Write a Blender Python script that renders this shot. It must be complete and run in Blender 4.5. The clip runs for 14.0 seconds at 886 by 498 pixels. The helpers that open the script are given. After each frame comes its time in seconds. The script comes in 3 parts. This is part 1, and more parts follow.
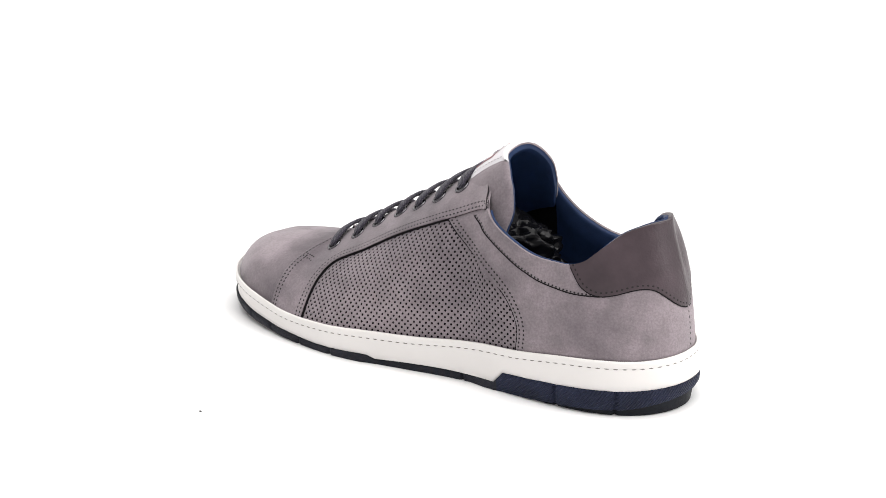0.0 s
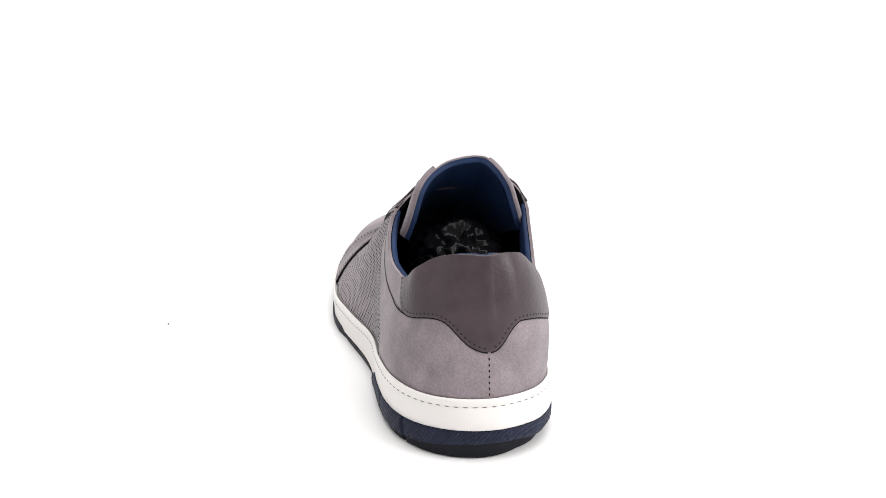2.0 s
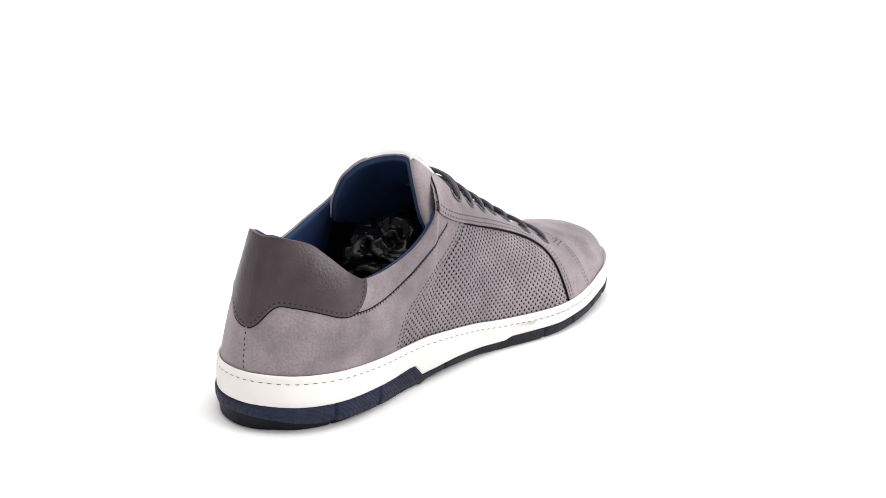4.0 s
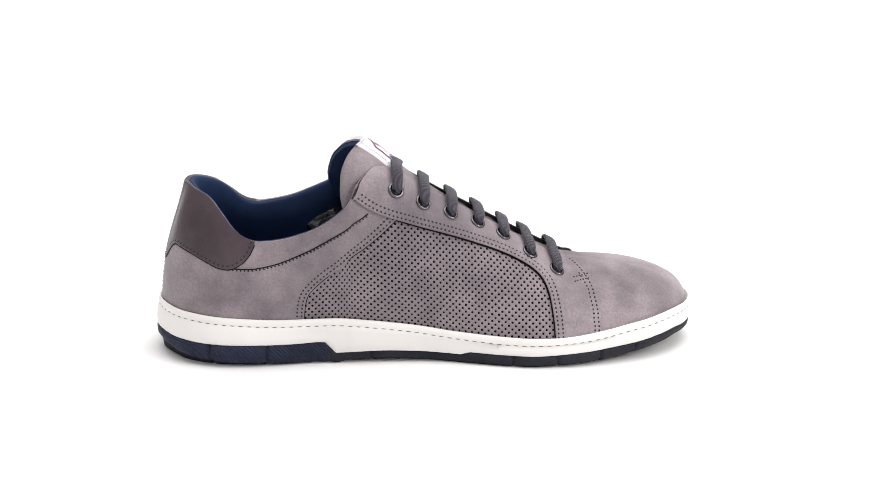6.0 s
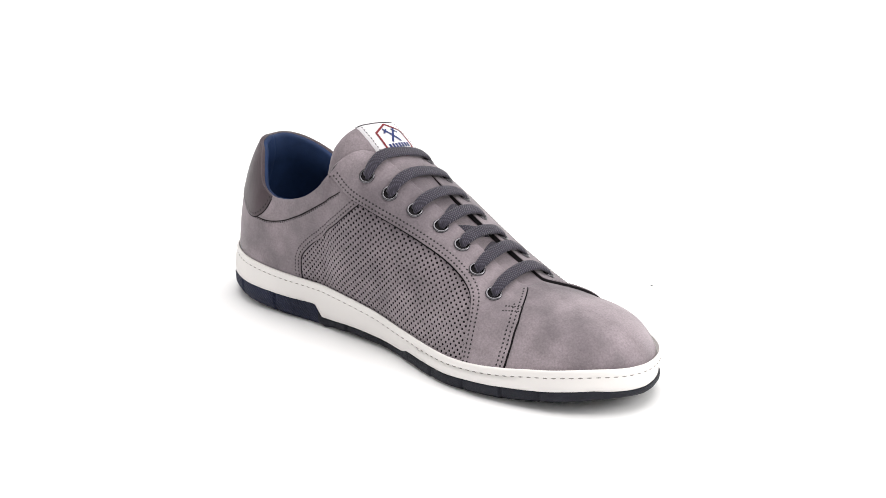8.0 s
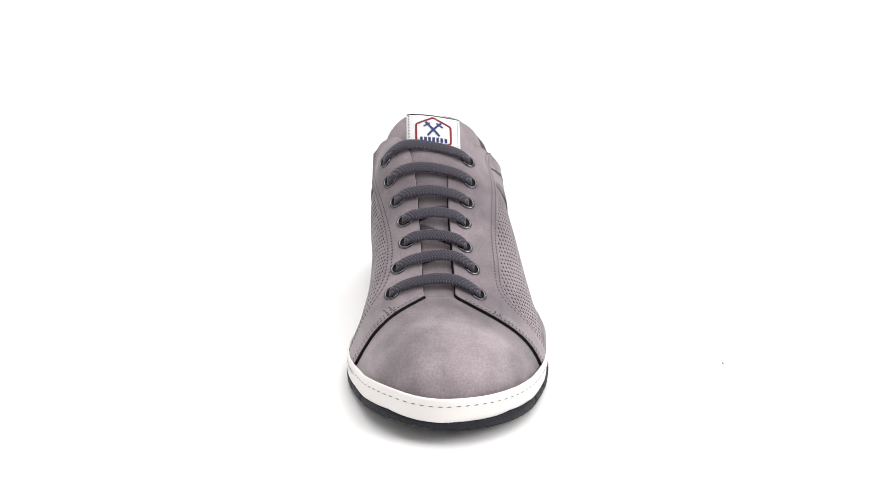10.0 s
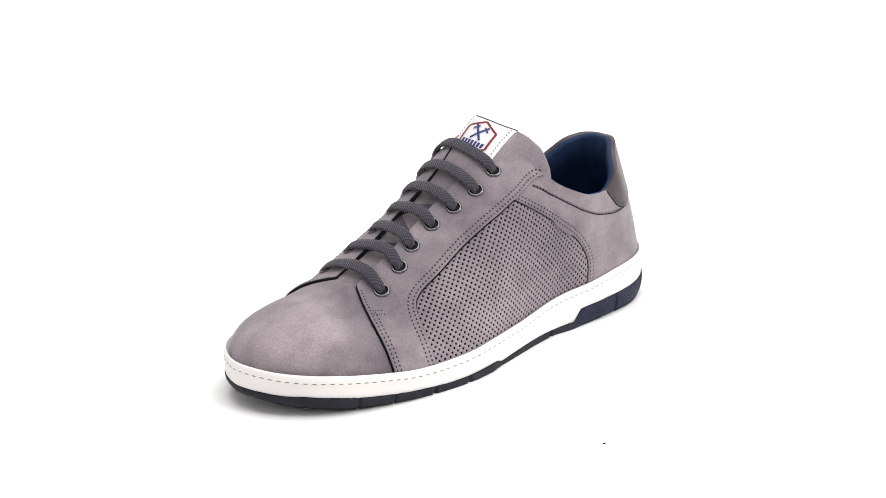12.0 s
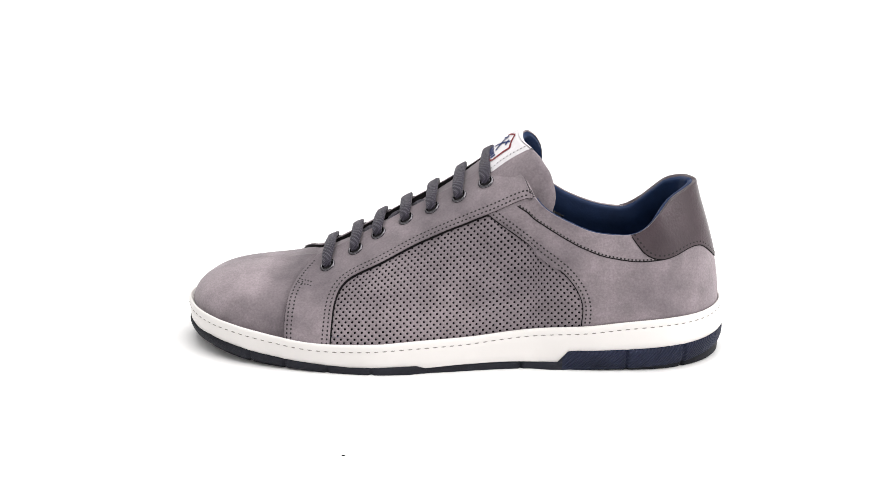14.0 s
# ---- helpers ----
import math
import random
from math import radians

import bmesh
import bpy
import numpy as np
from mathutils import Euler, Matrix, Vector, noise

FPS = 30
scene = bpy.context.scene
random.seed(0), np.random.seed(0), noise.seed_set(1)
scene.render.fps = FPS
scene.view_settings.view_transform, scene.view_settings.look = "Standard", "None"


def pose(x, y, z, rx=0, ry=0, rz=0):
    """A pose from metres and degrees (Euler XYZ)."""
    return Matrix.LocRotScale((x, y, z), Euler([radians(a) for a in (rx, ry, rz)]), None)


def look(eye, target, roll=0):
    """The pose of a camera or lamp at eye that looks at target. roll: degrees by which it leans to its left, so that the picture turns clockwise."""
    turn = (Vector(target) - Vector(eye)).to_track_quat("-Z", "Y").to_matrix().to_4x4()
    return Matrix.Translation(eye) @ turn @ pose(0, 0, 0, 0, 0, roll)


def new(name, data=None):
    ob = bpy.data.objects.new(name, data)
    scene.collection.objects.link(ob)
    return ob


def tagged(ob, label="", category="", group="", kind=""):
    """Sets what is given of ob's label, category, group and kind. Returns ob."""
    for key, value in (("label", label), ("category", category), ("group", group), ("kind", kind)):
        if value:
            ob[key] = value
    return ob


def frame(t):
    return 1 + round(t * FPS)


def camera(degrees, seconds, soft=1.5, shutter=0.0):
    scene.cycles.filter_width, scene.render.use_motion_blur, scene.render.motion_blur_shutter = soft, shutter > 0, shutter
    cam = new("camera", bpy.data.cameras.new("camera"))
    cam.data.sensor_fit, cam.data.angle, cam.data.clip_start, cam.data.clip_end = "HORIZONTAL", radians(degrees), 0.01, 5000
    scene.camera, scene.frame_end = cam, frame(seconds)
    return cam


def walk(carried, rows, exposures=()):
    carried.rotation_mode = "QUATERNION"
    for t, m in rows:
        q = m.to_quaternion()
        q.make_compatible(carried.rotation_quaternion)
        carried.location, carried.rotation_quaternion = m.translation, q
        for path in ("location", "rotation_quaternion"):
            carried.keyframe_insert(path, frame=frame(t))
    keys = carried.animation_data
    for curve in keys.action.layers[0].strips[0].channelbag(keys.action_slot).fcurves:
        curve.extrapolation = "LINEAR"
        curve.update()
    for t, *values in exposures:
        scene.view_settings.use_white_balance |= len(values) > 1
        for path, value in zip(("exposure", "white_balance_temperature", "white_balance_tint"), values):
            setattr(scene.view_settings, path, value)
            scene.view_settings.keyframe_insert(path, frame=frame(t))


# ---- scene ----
cam = camera(33.0, 14.0, soft=0.5)
EYE = pose(0, -0.8081, 0.3226, 71.594, 0, -0.094) @ pose(0, 0, 0, 0, 0, 0.391)
walk(cam, [(0, EYE), (14.0, EYE)])

# ---------------------------------------------------------------- light: a white photo studio with soft boxes
world = bpy.data.worlds.new("studio")
scene.world = world
world.use_nodes = True
world.node_tree.nodes["Background"].inputs[0].default_value = (1.0, 0.985, 0.98, 1)
world.node_tree.nodes["Background"].inputs[1].default_value = 0.63


def soft_box(name, eye, target, width, height, watts, colour):
    data = bpy.data.lights.new(name, "AREA")
    data.shape, data.size, data.size_y, data.energy, data.color = "RECTANGLE", width, height, watts, colour
    lamp = new(name, data)
    lamp.matrix_world = look(eye, target)
    return lamp


soft_box("overhead_soft_box", (0.1, 0.3, 2.2), (0, 0.3, 0), 2.4, 2.4, 53, (1, 0.98, 0.97))
soft_box("side_soft_box", (1.3, -0.5, 0.9), (0, 0, 0.05), 0.8, 0.8, 13.8, (1, 0.98, 0.97))


# ---------------------------------------------------------------- materials
def material(name, base, rough=0.8, metal=0.0, sheen=0.0, coat=0.0, spec=0.5):
    m = bpy.data.materials.new(name)
    m.use_nodes = True
    b = m.node_tree.nodes["Principled BSDF"]
    b.inputs["Base Color"].default_value = (*base, 1)
    b.inputs["Roughness"].default_value, b.inputs["Metallic"].default_value = rough, metal
    b.inputs["Sheen Weight"].default_value, b.inputs["Sheen Roughness"].default_value = sheen, 0.5
    b.inputs["Coat Weight"].default_value, b.inputs["Specular IOR Level"].default_value = coat, spec
    return m


def node(m, kind, **inputs):
    n = m.node_tree.nodes.new(kind)
    for key, value in inputs.items():
        n.inputs[key.replace("_", " ")].default_value = value
    return n


def wire(m, a, out, b, to):
    m.node_tree.links.new(a.outputs[out], b.inputs[to])


def mottle(m, coords, scale, detail, low, high, from_=0.35, to=0.65, rough=0.6):
    """A noise in object space, ramped between two colours. Returns the ramp."""
    n = node(m, "ShaderNodeTexNoise", Scale=scale, Detail=detail, Roughness=rough)
    wire(m, coords, "Object", n, "Vector")
    r = node(m, "ShaderNodeValToRGB")
    r.color_ramp.elements[0].position, r.color_ramp.elements[1].position = from_, to
    r.color_ramp.elements[0].color, r.color_ramp.elements[1].color = (*low, 1), (*high, 1)
    wire(m, n, "Fac", r, "Fac")
    return r


def mixed(m, a, b, amount, mode="MULTIPLY"):
    x = m.node_tree.nodes.new("ShaderNodeMix")
    x.data_type, x.blend_type = "RGBA", mode
    x.inputs[0].default_value = amount
    m.node_tree.links.new(a.outputs[0], x.inputs[6])
    m.node_tree.links.new(b.outputs[0], x.inputs[7])
    return x


def relief(m, coords, layers, distance=0.0003):
    """Bump from several noises: (scale, weight) layers, chained."""
    last = None
    for scale, weight in layers:
        n = node(m, "ShaderNodeTexNoise", Scale=scale, Detail=4.0)
        wire(m, coords, "Object", n, "Vector")
        b = node(m, "ShaderNodeBump", Strength=weight, Distance=distance)
        wire(m, n, "Fac", b, "Height")
        if last:
            wire(m, last, "Normal", b, "Normal")
        last = b
    wire(m, last, "Normal", m.node_tree.nodes["Principled BSDF"], "Normal")


def nubuck(name, base, cloud=0.29, creased=False):
    m = material(name, base, 0.92, sheen=0.25, spec=0.2)
    c = m.node_tree.nodes.new("ShaderNodeTexCoord")
    dark, light = [b * (1 - cloud) for b in base], [b * (1 + cloud) * k for b, k in zip(base, (1.02, 1.02, .99))]
    big = mottle(m, c, 17, 3, dark, light, 0.36, 0.64)
    fine = mottle(m, c, 900, 3, (0.78, 0.78, 0.78), (1.16, 1.16, 1.16), 0.3, 0.7)
    small = mottle(m, c, 85, 4, (0.91, 0.91, 0.91), (1.08, 1.08, 1.08), 0.38, 0.62)
    x = mixed(m, big, small, 1.0)
    x2 = m.node_tree.nodes.new("ShaderNodeMix")
    x2.data_type, x2.blend_type = "RGBA", "MULTIPLY"
    x2.inputs[0].default_value = 0.8
    m.node_tree.links.new(x.outputs[2], x2.inputs[6])
    m.node_tree.links.new(fine.outputs[0], x2.inputs[7])
    x = x2
    m.node_tree.links.new(x.outputs[2], m.node_tree.nodes["Principled BSDF"].inputs["Base Color"])
    relief(m, c, [(60, 0.25), (1400, 0.35)], 0.0004)
    if creased:
        # fine wrinkles running along the side, as pressed leather gets under a collar
        long = node(m, "ShaderNodeMapping", Scale=(90, 90, 420), Rotation=(0, .35, 0))
        wire(m, c, "Object", long, "Vector")
        lines = node(m, "ShaderNodeTexNoise", Scale=1.0, Detail=3.0, Distortion=1.2)
        wire(m, long, "Vector", lines, "Vector")
        fold = node(m, "ShaderNodeBump", Strength=0.45, Distance=0.0006)
        wire(m, lines, "Fac", fold, "Height")
        b = m.node_tree.nodes["Principled BSDF"]
        m.node_tree.links.new(b.inputs["Normal"].links[0].from_socket, fold.inputs["Normal"])
        wire(m, fold, "Normal", b, "Normal")
    return m


def grained(name, base, rough, scale=700, depth=0.35, sheen=0.0, cloud=0.1, patch=40, spec=0.5, distance=0.0003):
    m = material(name, base, rough, sheen=sheen, spec=spec)
    c = m.node_tree.nodes.new("ShaderNodeTexCoord")
    big = mottle(m, c, patch, 4, [b * (1 - cloud) for b in base], [b * (1 + cloud) for b in base])
    wire(m, big, "Color", m.node_tree.nodes["Principled BSDF"], "Base Color")
    relief(m, c, [(scale / 8, depth * 0.6), (scale, depth)], distance)
    return m


def braided(name, base, period):
    """A flat braid: two sets of diagonal strands crossing, for colour and bump."""
    m = material(name, base, 0.85, sheen=0.2, spec=0.25)
    c = m.node_tree.nodes.new("ShaderNodeTexCoord")
    strands = []
    for flip in (1, -1):
        turn = node(m, "ShaderNodeMapping", Scale=(1, flip, 0.6))
        wire(m, c, "Object", turn, "Vector")
        w = node(m, "ShaderNodeTexWave", Scale=2 * math.pi / (10 * period), Distortion=0.6)
        w.bands_direction = "DIAGONAL"
        wire(m, turn, "Vector", w, "Vector")
        strands.append(w)
    both = m.node_tree.nodes.new("ShaderNodeMath")
    both.operation = "MULTIPLY"
    for k, w in enumerate(strands):
        m.node_tree.links.new(w.outputs["Fac"], both.inputs[k])
    r = node(m, "ShaderNodeValToRGB")
    r.color_ramp.elements[0].color = (*[b * 0.62 for b in base], 1)
    r.color_ramp.elements[1].color = (*[b * 1.75 for b in base], 1)
    wire(m, both, "Value", r, "Fac")
    wire(m, r, "Color", m.node_tree.nodes["Principled BSDF"], "Base Color")
    b = node(m, "ShaderNodeBump", Strength=0.9, Distance=0.0004)
    wire(m, both, "Value", b, "Height")
    wire(m, b, "Normal", m.node_tree.nodes["Principled BSDF"], "Normal")
    return m


GREY = (0.209, 0.177, 0.196)
SUEDE = nubuck("grey_nubuck", GREY)
CLOUDED = nubuck("toe_nubuck", GREY, 0.4)
CREASED = nubuck("creased_nubuck", GREY, creased=True)
PANEL = nubuck("perforated_nubuck", (0.219, 0.186, 0.205), 0.2)
LEATHER = grained("smooth_heel_leather", (0.052, 0.0355, 0.042), 0.36, 700, 0.4, cloud=0.22, spec=0.4, distance=0.0005)
NAVY = grained("navy_lining", (0.011, 0.026, 0.075), 0.6, 900, 0.4, cloud=0.2, spec=0.2)
DARK = grained("dark_backing", (0.008, 0.008, 0.01), 0.9, 900, 0.3, spec=0.1)
# paint of the cut edges; also stands for shade in seam gaps and holes
EDGE_AND_SHADE = grained("black_edge_and_shade", (0.008, 0.007, 0.008), 0.8, 900, 0.2, spec=0.15)
RUBBER = grained("white_rubber", (0.77, 0.745, 0.725), 0.55, 500, 0.12, cloud=0.025, patch=18, spec=0.35)
HEEL_RUBBER = grained("navy_rubber", (0.016, 0.02, 0.044), 0.6, 1500, 0.9, cloud=0.25, spec=0.2, distance=0.0006)
RIBS = node(HEEL_RUBBER, "ShaderNodeTexWave", Scale=260.0, Distortion=1.0)
RIBS.bands_direction = "DIAGONAL"
RIB_BUMP = node(HEEL_RUBBER, "ShaderNodeBump", Strength=0.8, Distance=0.0006)
HEEL_BSDF = HEEL_RUBBER.node_tree.nodes["Principled BSDF"]
HEEL_RUBBER.node_tree.links.new(HEEL_BSDF.inputs["Normal"].links[0].from_socket, RIB_BUMP.inputs["Normal"])
wire(HEEL_RUBBER, HEEL_RUBBER.node_tree.nodes["Texture Coordinate"], "Object", RIBS, "Vector")
wire(HEEL_RUBBER, RIBS, "Fac", RIB_BUMP, "Height")
wire(HEEL_RUBBER, RIB_BUMP, "Normal", HEEL_BSDF, "Normal")
SOLE_RUBBER = grained("slate_rubber", (0.016, 0.017, 0.024), 0.6, 1500, 0.8, cloud=0.25, spec=0.2, distance=0.0006)
TREAD_RUBBER = grained("black_rubber", (0.008, 0.009, 0.013), 0.6, 700, 0.5, cloud=0.2, spec=0.15)
LACE = braided("lace_braid", (0.041, 0.036, 0.053), 0.0015)
THREAD = material("dark_thread", (0.013, 0.011, 0.012), 0.8)
PALE_THREAD = material("pale_thread", (0.2, 0.18, 0.17), 0.8)
STEEL = material("gunmetal", (0.13, 0.125, 0.135), 0.22, metal=1.0)
PLASTIC = grained("black_plastic_film", (0.004, 0.004, 0.005), 0.11, 160, 0.4, spec=0.12, distance=0.0006)
CLOTH = grained("label_cloth", (0.7, 0.68, 0.7), 0.85, 2600, 0.3, cloud=0.02, spec=0.2)
RED = material("red_print", (0.17, 0.008, 0.016), 0.7)
BLUE = material("blue_print", (0.012, 0.026, 0.12), 0.7)
PAPER = grained("white_paper", (0.9, 0.9, 0.9), 0.85, 300, 0.02, cloud=0.006, patch=3, spec=0.1)


# ---------------------------------------------------------------- building
def part(name, verts, faces, m, parent=None, label="", smooth=True, unit=0.001):
    """One mesh object from vertices in millimetres, under a thing or a part."""
    data = bpy.data.meshes.new(name)
    data.from_pydata([tuple(float(c) * unit for c in p) for p in verts], [], faces)
    data.polygons.foreach_set("use_smooth", [smooth] * len(data.polygons))
    data.materials.append(m)
    bm = bmesh.new()
    bm.from_mesh(data)
    bmesh.ops.recalc_face_normals(bm, faces=bm.faces)
    bm.to_mesh(data)
    bm.free()
    ob = new(name, data)
    ob.parent = parent
    if label:
        tagged(ob, label)
    return ob


def quads(rows, cols, wrap=False, start=0):
    out = []
    for i in range(rows - 1):
        for j in range(cols if wrap else cols - 1):
            k = (j + 1) % cols
            out.append((start + i * cols + j, start + i * cols + k, start + (i + 1) * cols + k, start + (i + 1) * cols + j))
    return out


def joined(pieces):
    verts, faces = [], []
    for v, f in pieces:
        n = len(verts)
        verts.extend(v)
        faces.extend(tuple(i + n for i in q) for q in f)
    return verts, faces


# ---------------------------------------------------------------- form of the shoe, in millimetres
# x towards the toe, y towards the outer side, z up; each side runs from the toe tip to the middle of the heel.
FOOT = {
    "outer": [(142.4, 2.1), (140, 13.4), (133.2, 25.7), (121.6, 37.1), (108.4, 44.5), (95.2, 48.8), (82, 52.2),
              (69, 54.6), (50, 56.4), (31.7, 57), (16.5, 55.3), (2.4, 52.7), (-12.5, 49.5), (-27.4, 46.1),
              (-40.3, 43.6), (-50.1, 42.3), (-57.1, 41.7), (-66, 41.4), (-78, 41.5), (-90, 41.3), (-102.1, 40.5),
              (-112.3, 39.5), (-124.7, 36.8), (-135.8, 31.9), (-145.3, 24.9), (-152.2, 16.3), (-156.1, 6.6),
              (-156.8, -4.2)],
    "inner": [(142.4, 2.1), (140.4, -8.6), (135, -18.7), (125.4, -28.3), (113, -35.8), (99.7, -40.1), (85.5, -44.1),
              (70.2, -46.8), (50.7, -47.3), (32.2, -44.2), (17, -41.3), (3.3, -39), (-11.1, -37.2), (-25.7, -37.1),
              (-38.7, -37.3), (-48.9, -37.2), (-56, -36.6), (-65.1, -36.4), (-77.1, -36.8), (-89, -37.8),
              (-101, -38.4), (-111, -38.6), (-123.2, -37.5), (-134.6, -33.7), (-144.5, -27.7), (-151.2, -19.8),
              (-155.5, -11.5), (-156.8, -4.2)],
}
RIM = {
    "outer": [(98, 0, 46.2), (97, 0, 46.3), (96, 0.5, 46.5), (93, 1, 46.9), (88, 1.5, 47.6), (81, 2.5, 48.7), (73, 4.5, 50.4),
              (66, 7, 51.2), (46, 6, 61.4), (30, 5, 70), (17, 4, 77.5), (3, 3.5, 85), (-12, 3.5, 93.5), (-27, 4.5, 102),
              (-38.5, 9, 105.5), (-47, 20, 102), (-52.5, 29.5, 94.5), (-60, 33.5, 88), (-72, 35.5, 82), (-85, 35.5, 77),
              (-98, 33, 75), (-106, 31, 75), (-113, 29, 78), (-120, 25.5, 85), (-127, 17.5, 92), (-135, 10.5, 96),
              (-139.5, 4, 97.3), (-141, -4, 97)],
    "inner": [(98, 0, 46.2), (97, 0, 46.3), (96, -0.5, 46.5), (93, -1, 46.9), (88, -2, 47.6), (81, -4, 48.7), (73, -6.5, 50.4),
              (66, -9, 51), (46, -10, 61.2), (30, -11, 70.5), (17, -12, 78), (3, -13, 86), (-12, -15, 95), (-27, -18.5, 104.5),
              (-38, -24, 108), (-46, -33.5, 104), (-50.5, -39, 95.5), (-58, -39.5, 87), (-70, -39, 79), (-85, -37.5, 73.5),
              (-97, -36.5, 71.5), (-105, -35.5, 72), (-113, -34, 77), (-120.5, -28, 85.5), (-127, -22, 92.5),
              (-135, -16, 96), (-139.5, -8.5, 97.3), (-141, -4, 97)],
}
LAST = 27.0
# station, rise of the foot's handle, its lean, reach of the rim's handle, its swell, its drop
SWELL = [(0, .65, -.5, .66, 0, .04), (4, .62, 0, .66, 0, .05), (7, .55, 1, .68, 0, .15), (9, .5, 2, .72, 0, .13),
         (13, .5, 4, .86, 1.5, .12), (15, .45, 3, .7, 2, .2), (17, .42, 4, .3, 2.5, .35), (20, .42, 3.5, 0, 2, .35),
         (24, .45, 5, 0.4, .5, .27), (27, .45, 6, .6, 0, .25)]
# how much fuller or flatter each side is than the common form, station by station: low down, and near the rim
LOWER = {"outer": [(0, -2.5), (0.7, -2.5), (2, -4.4), (4, -5.5), (6, -8.1), (7.5, -11.6), (9, -11.6), (11, -9.0), (13.5, -5.3), (16, -2.3), (19, -4.3), (21, -5.6), (23, -9.4), (25, -9.7), (26.3, -7.3), (27, -7.3)],
         "inner": [(0, -2.5), (0.7, -2.5), (2, -2.2), (4, -6.8), (6, -10.1), (7.5, -9.1), (9, -6.9), (11, -1.8), (13.5, 4.0), (16, 0.2), (19, -0.0), (21, -0.8), (23, -4.4), (25, -8.2), (26.3, -7.3), (27, -7.3)]}
UPPER = {"outer": [(0, -4.1), (0.7, -4.1), (2, -3.7), (4, -4.4), (6, -7.6), (7.5, -10.5), (9, -10.0), (11, -7.3), (13.5, -3.7), (16, 0.1), (19, 0.6), (21, 3.4), (23, 1.0), (25, -3.2), (26.3, -5.6), (27, -5.6)],
         "inner": [(0, -4.1), (0.7, -4.1), (2, -2.9), (4, -3.0), (6, -2.2), (7.5, 0.8), (9, 2.5), (11, 4.5), (13.5, 6.7), (16, 1.2), (19, 1.1), (21, 3.5), (23, 5.7), (25, 2.8), (26.3, -5.6), (27, -5.6)]}
SOLE_TOP = [(-160, 29), (-138, 30), (-114, 29.8), (-80, 27), (-50, 25), (-20, 21.5), (10, 18), (41, 16), (68, 17),
            (87, 19.7), (105, 23), (118, 24.6), (130, 25), (145, 23.5)]


# how much the sole's upper edge, and the lower edge of its white, lie above the common line on either side, along x
SOLE_LIFT = {"outer": [(-156, 1.7), (-145, 0.5), (-125, 0.2), (-102, 0.4), (-78, 0.4), (-57, 0.8), (-40, 1.1), (-13, 0.9),
                       (16, 0.2), (50, -0.2), (82, -0.8), (108, -2.2), (133, -1.1), (142, 1.2)],
             "inner": [(-156, 2), (-145, 0.4), (-123, -1.8), (-101, -2.8), (-77, -1.8), (-56, -0.7), (-39, -0.4), (-11, 0.2),
                       (17, 1.6), (51, 1.6), (86, -0), (113, -0.6), (135, 0.8), (142, 1.2)]}
WHITE_LIFT = {"outer": [(-156, 0.4), (-145, 0), (-125, -0.2), (-102, -0.8), (-78, -1.4), (-57, -0.4), (-40, 0.4), (-13, 0.6),
                        (16, -0.3), (50, -1.1), (82, -1.4), (108, -2.1), (133, -1.5), (142, 0.3)],
              "inner": [(-156, 0.6), (-145, 0.1), (-123, -0.1), (-101, -0.1), (-77, 0.1), (-56, 1.8), (-39, 3.2), (-11, 3.1),
                        (17, 2.3), (51, 2.2), (86, 1.8), (113, 0.6), (135, 0.4), (142, 0.3)]}


def spline(points, at):
    """Catmull-Rom through points at the parameters 0, 1, 2 ..."""
    p = np.asarray(points, float)
    p = p.reshape(len(p), -1)
    at = np.clip(np.asarray(at, float), 0, len(p) - 1)
    i = np.minimum(at.astype(int), len(p) - 2)
    f = (at - i)[..., None]
    a, b = p[i], p[i + 1]
    before = np.where((i > 0)[..., None], p[np.maximum(i - 1, 0)], 2 * a - b)
    after = np.where((i < len(p) - 2)[..., None], p[np.minimum(i + 2, len(p) - 1)], 2 * b - a)
    m, n = (b - before) / 2, (after - a) / 2
    return a * (2 * f**3 - 3 * f**2 + 1) + m * (f**3 - 2 * f**2 + f) + b * (3 * f**2 - 2 * f**3) + n * (f**3 - f**2)


def over(keys, x):
    """Values of (x, value) keys, eased between them."""
    k = np.asarray(keys, float)
    xs, ys = k[:, 0], k[:, 1]
    slope = np.gradient(ys, xs)
    x = np.clip(np.asarray(x, float), xs[0], xs[-1])
    i = np.clip(np.searchsorted(xs, x) - 1, 0, len(xs) - 2)
    w = xs[i + 1] - xs[i]
    f = (x - xs[i]) / w
    return (ys[i] * (2 * f**3 - 3 * f**2 + 1) + slope[i] * w * (f**3 - 2 * f**2 + f)
            + ys[i + 1] * (3 * f**2 - 2 * f**3) + slope[i + 1] * w * (f**3 - f**2))


def sided(table, x, y):
    """A value along x that differs between the two sides, blended over the middle."""
    k = np.clip((np.asarray(y, float) + 2.5) / 24 + .5, 0, 1)
    return over(table["outer"], x) * k + over(table["inner"], x) * (1 - k)


def sole_top(x, y):
    """Height of the cupsole's upper edge; the heel leans a little to the outer side."""
    lean = over([(-160, 0), (-125, .02), (-70, .055), (-20, .045), (10, -.01), (80, 0), (145, 0)], x)
    return over(SOLE_TOP, x) - y * lean + sided(SOLE_LIFT, x, y)


def border(table, side, s):
    """A line of the shoe at station s, running on round the toe and the heel into the other side."""
    other = table["inner" if side == "outer" else "outer"]
    return spline([other[1]] + table[side] + [other[-2]], np.asarray(s, float) + 1)


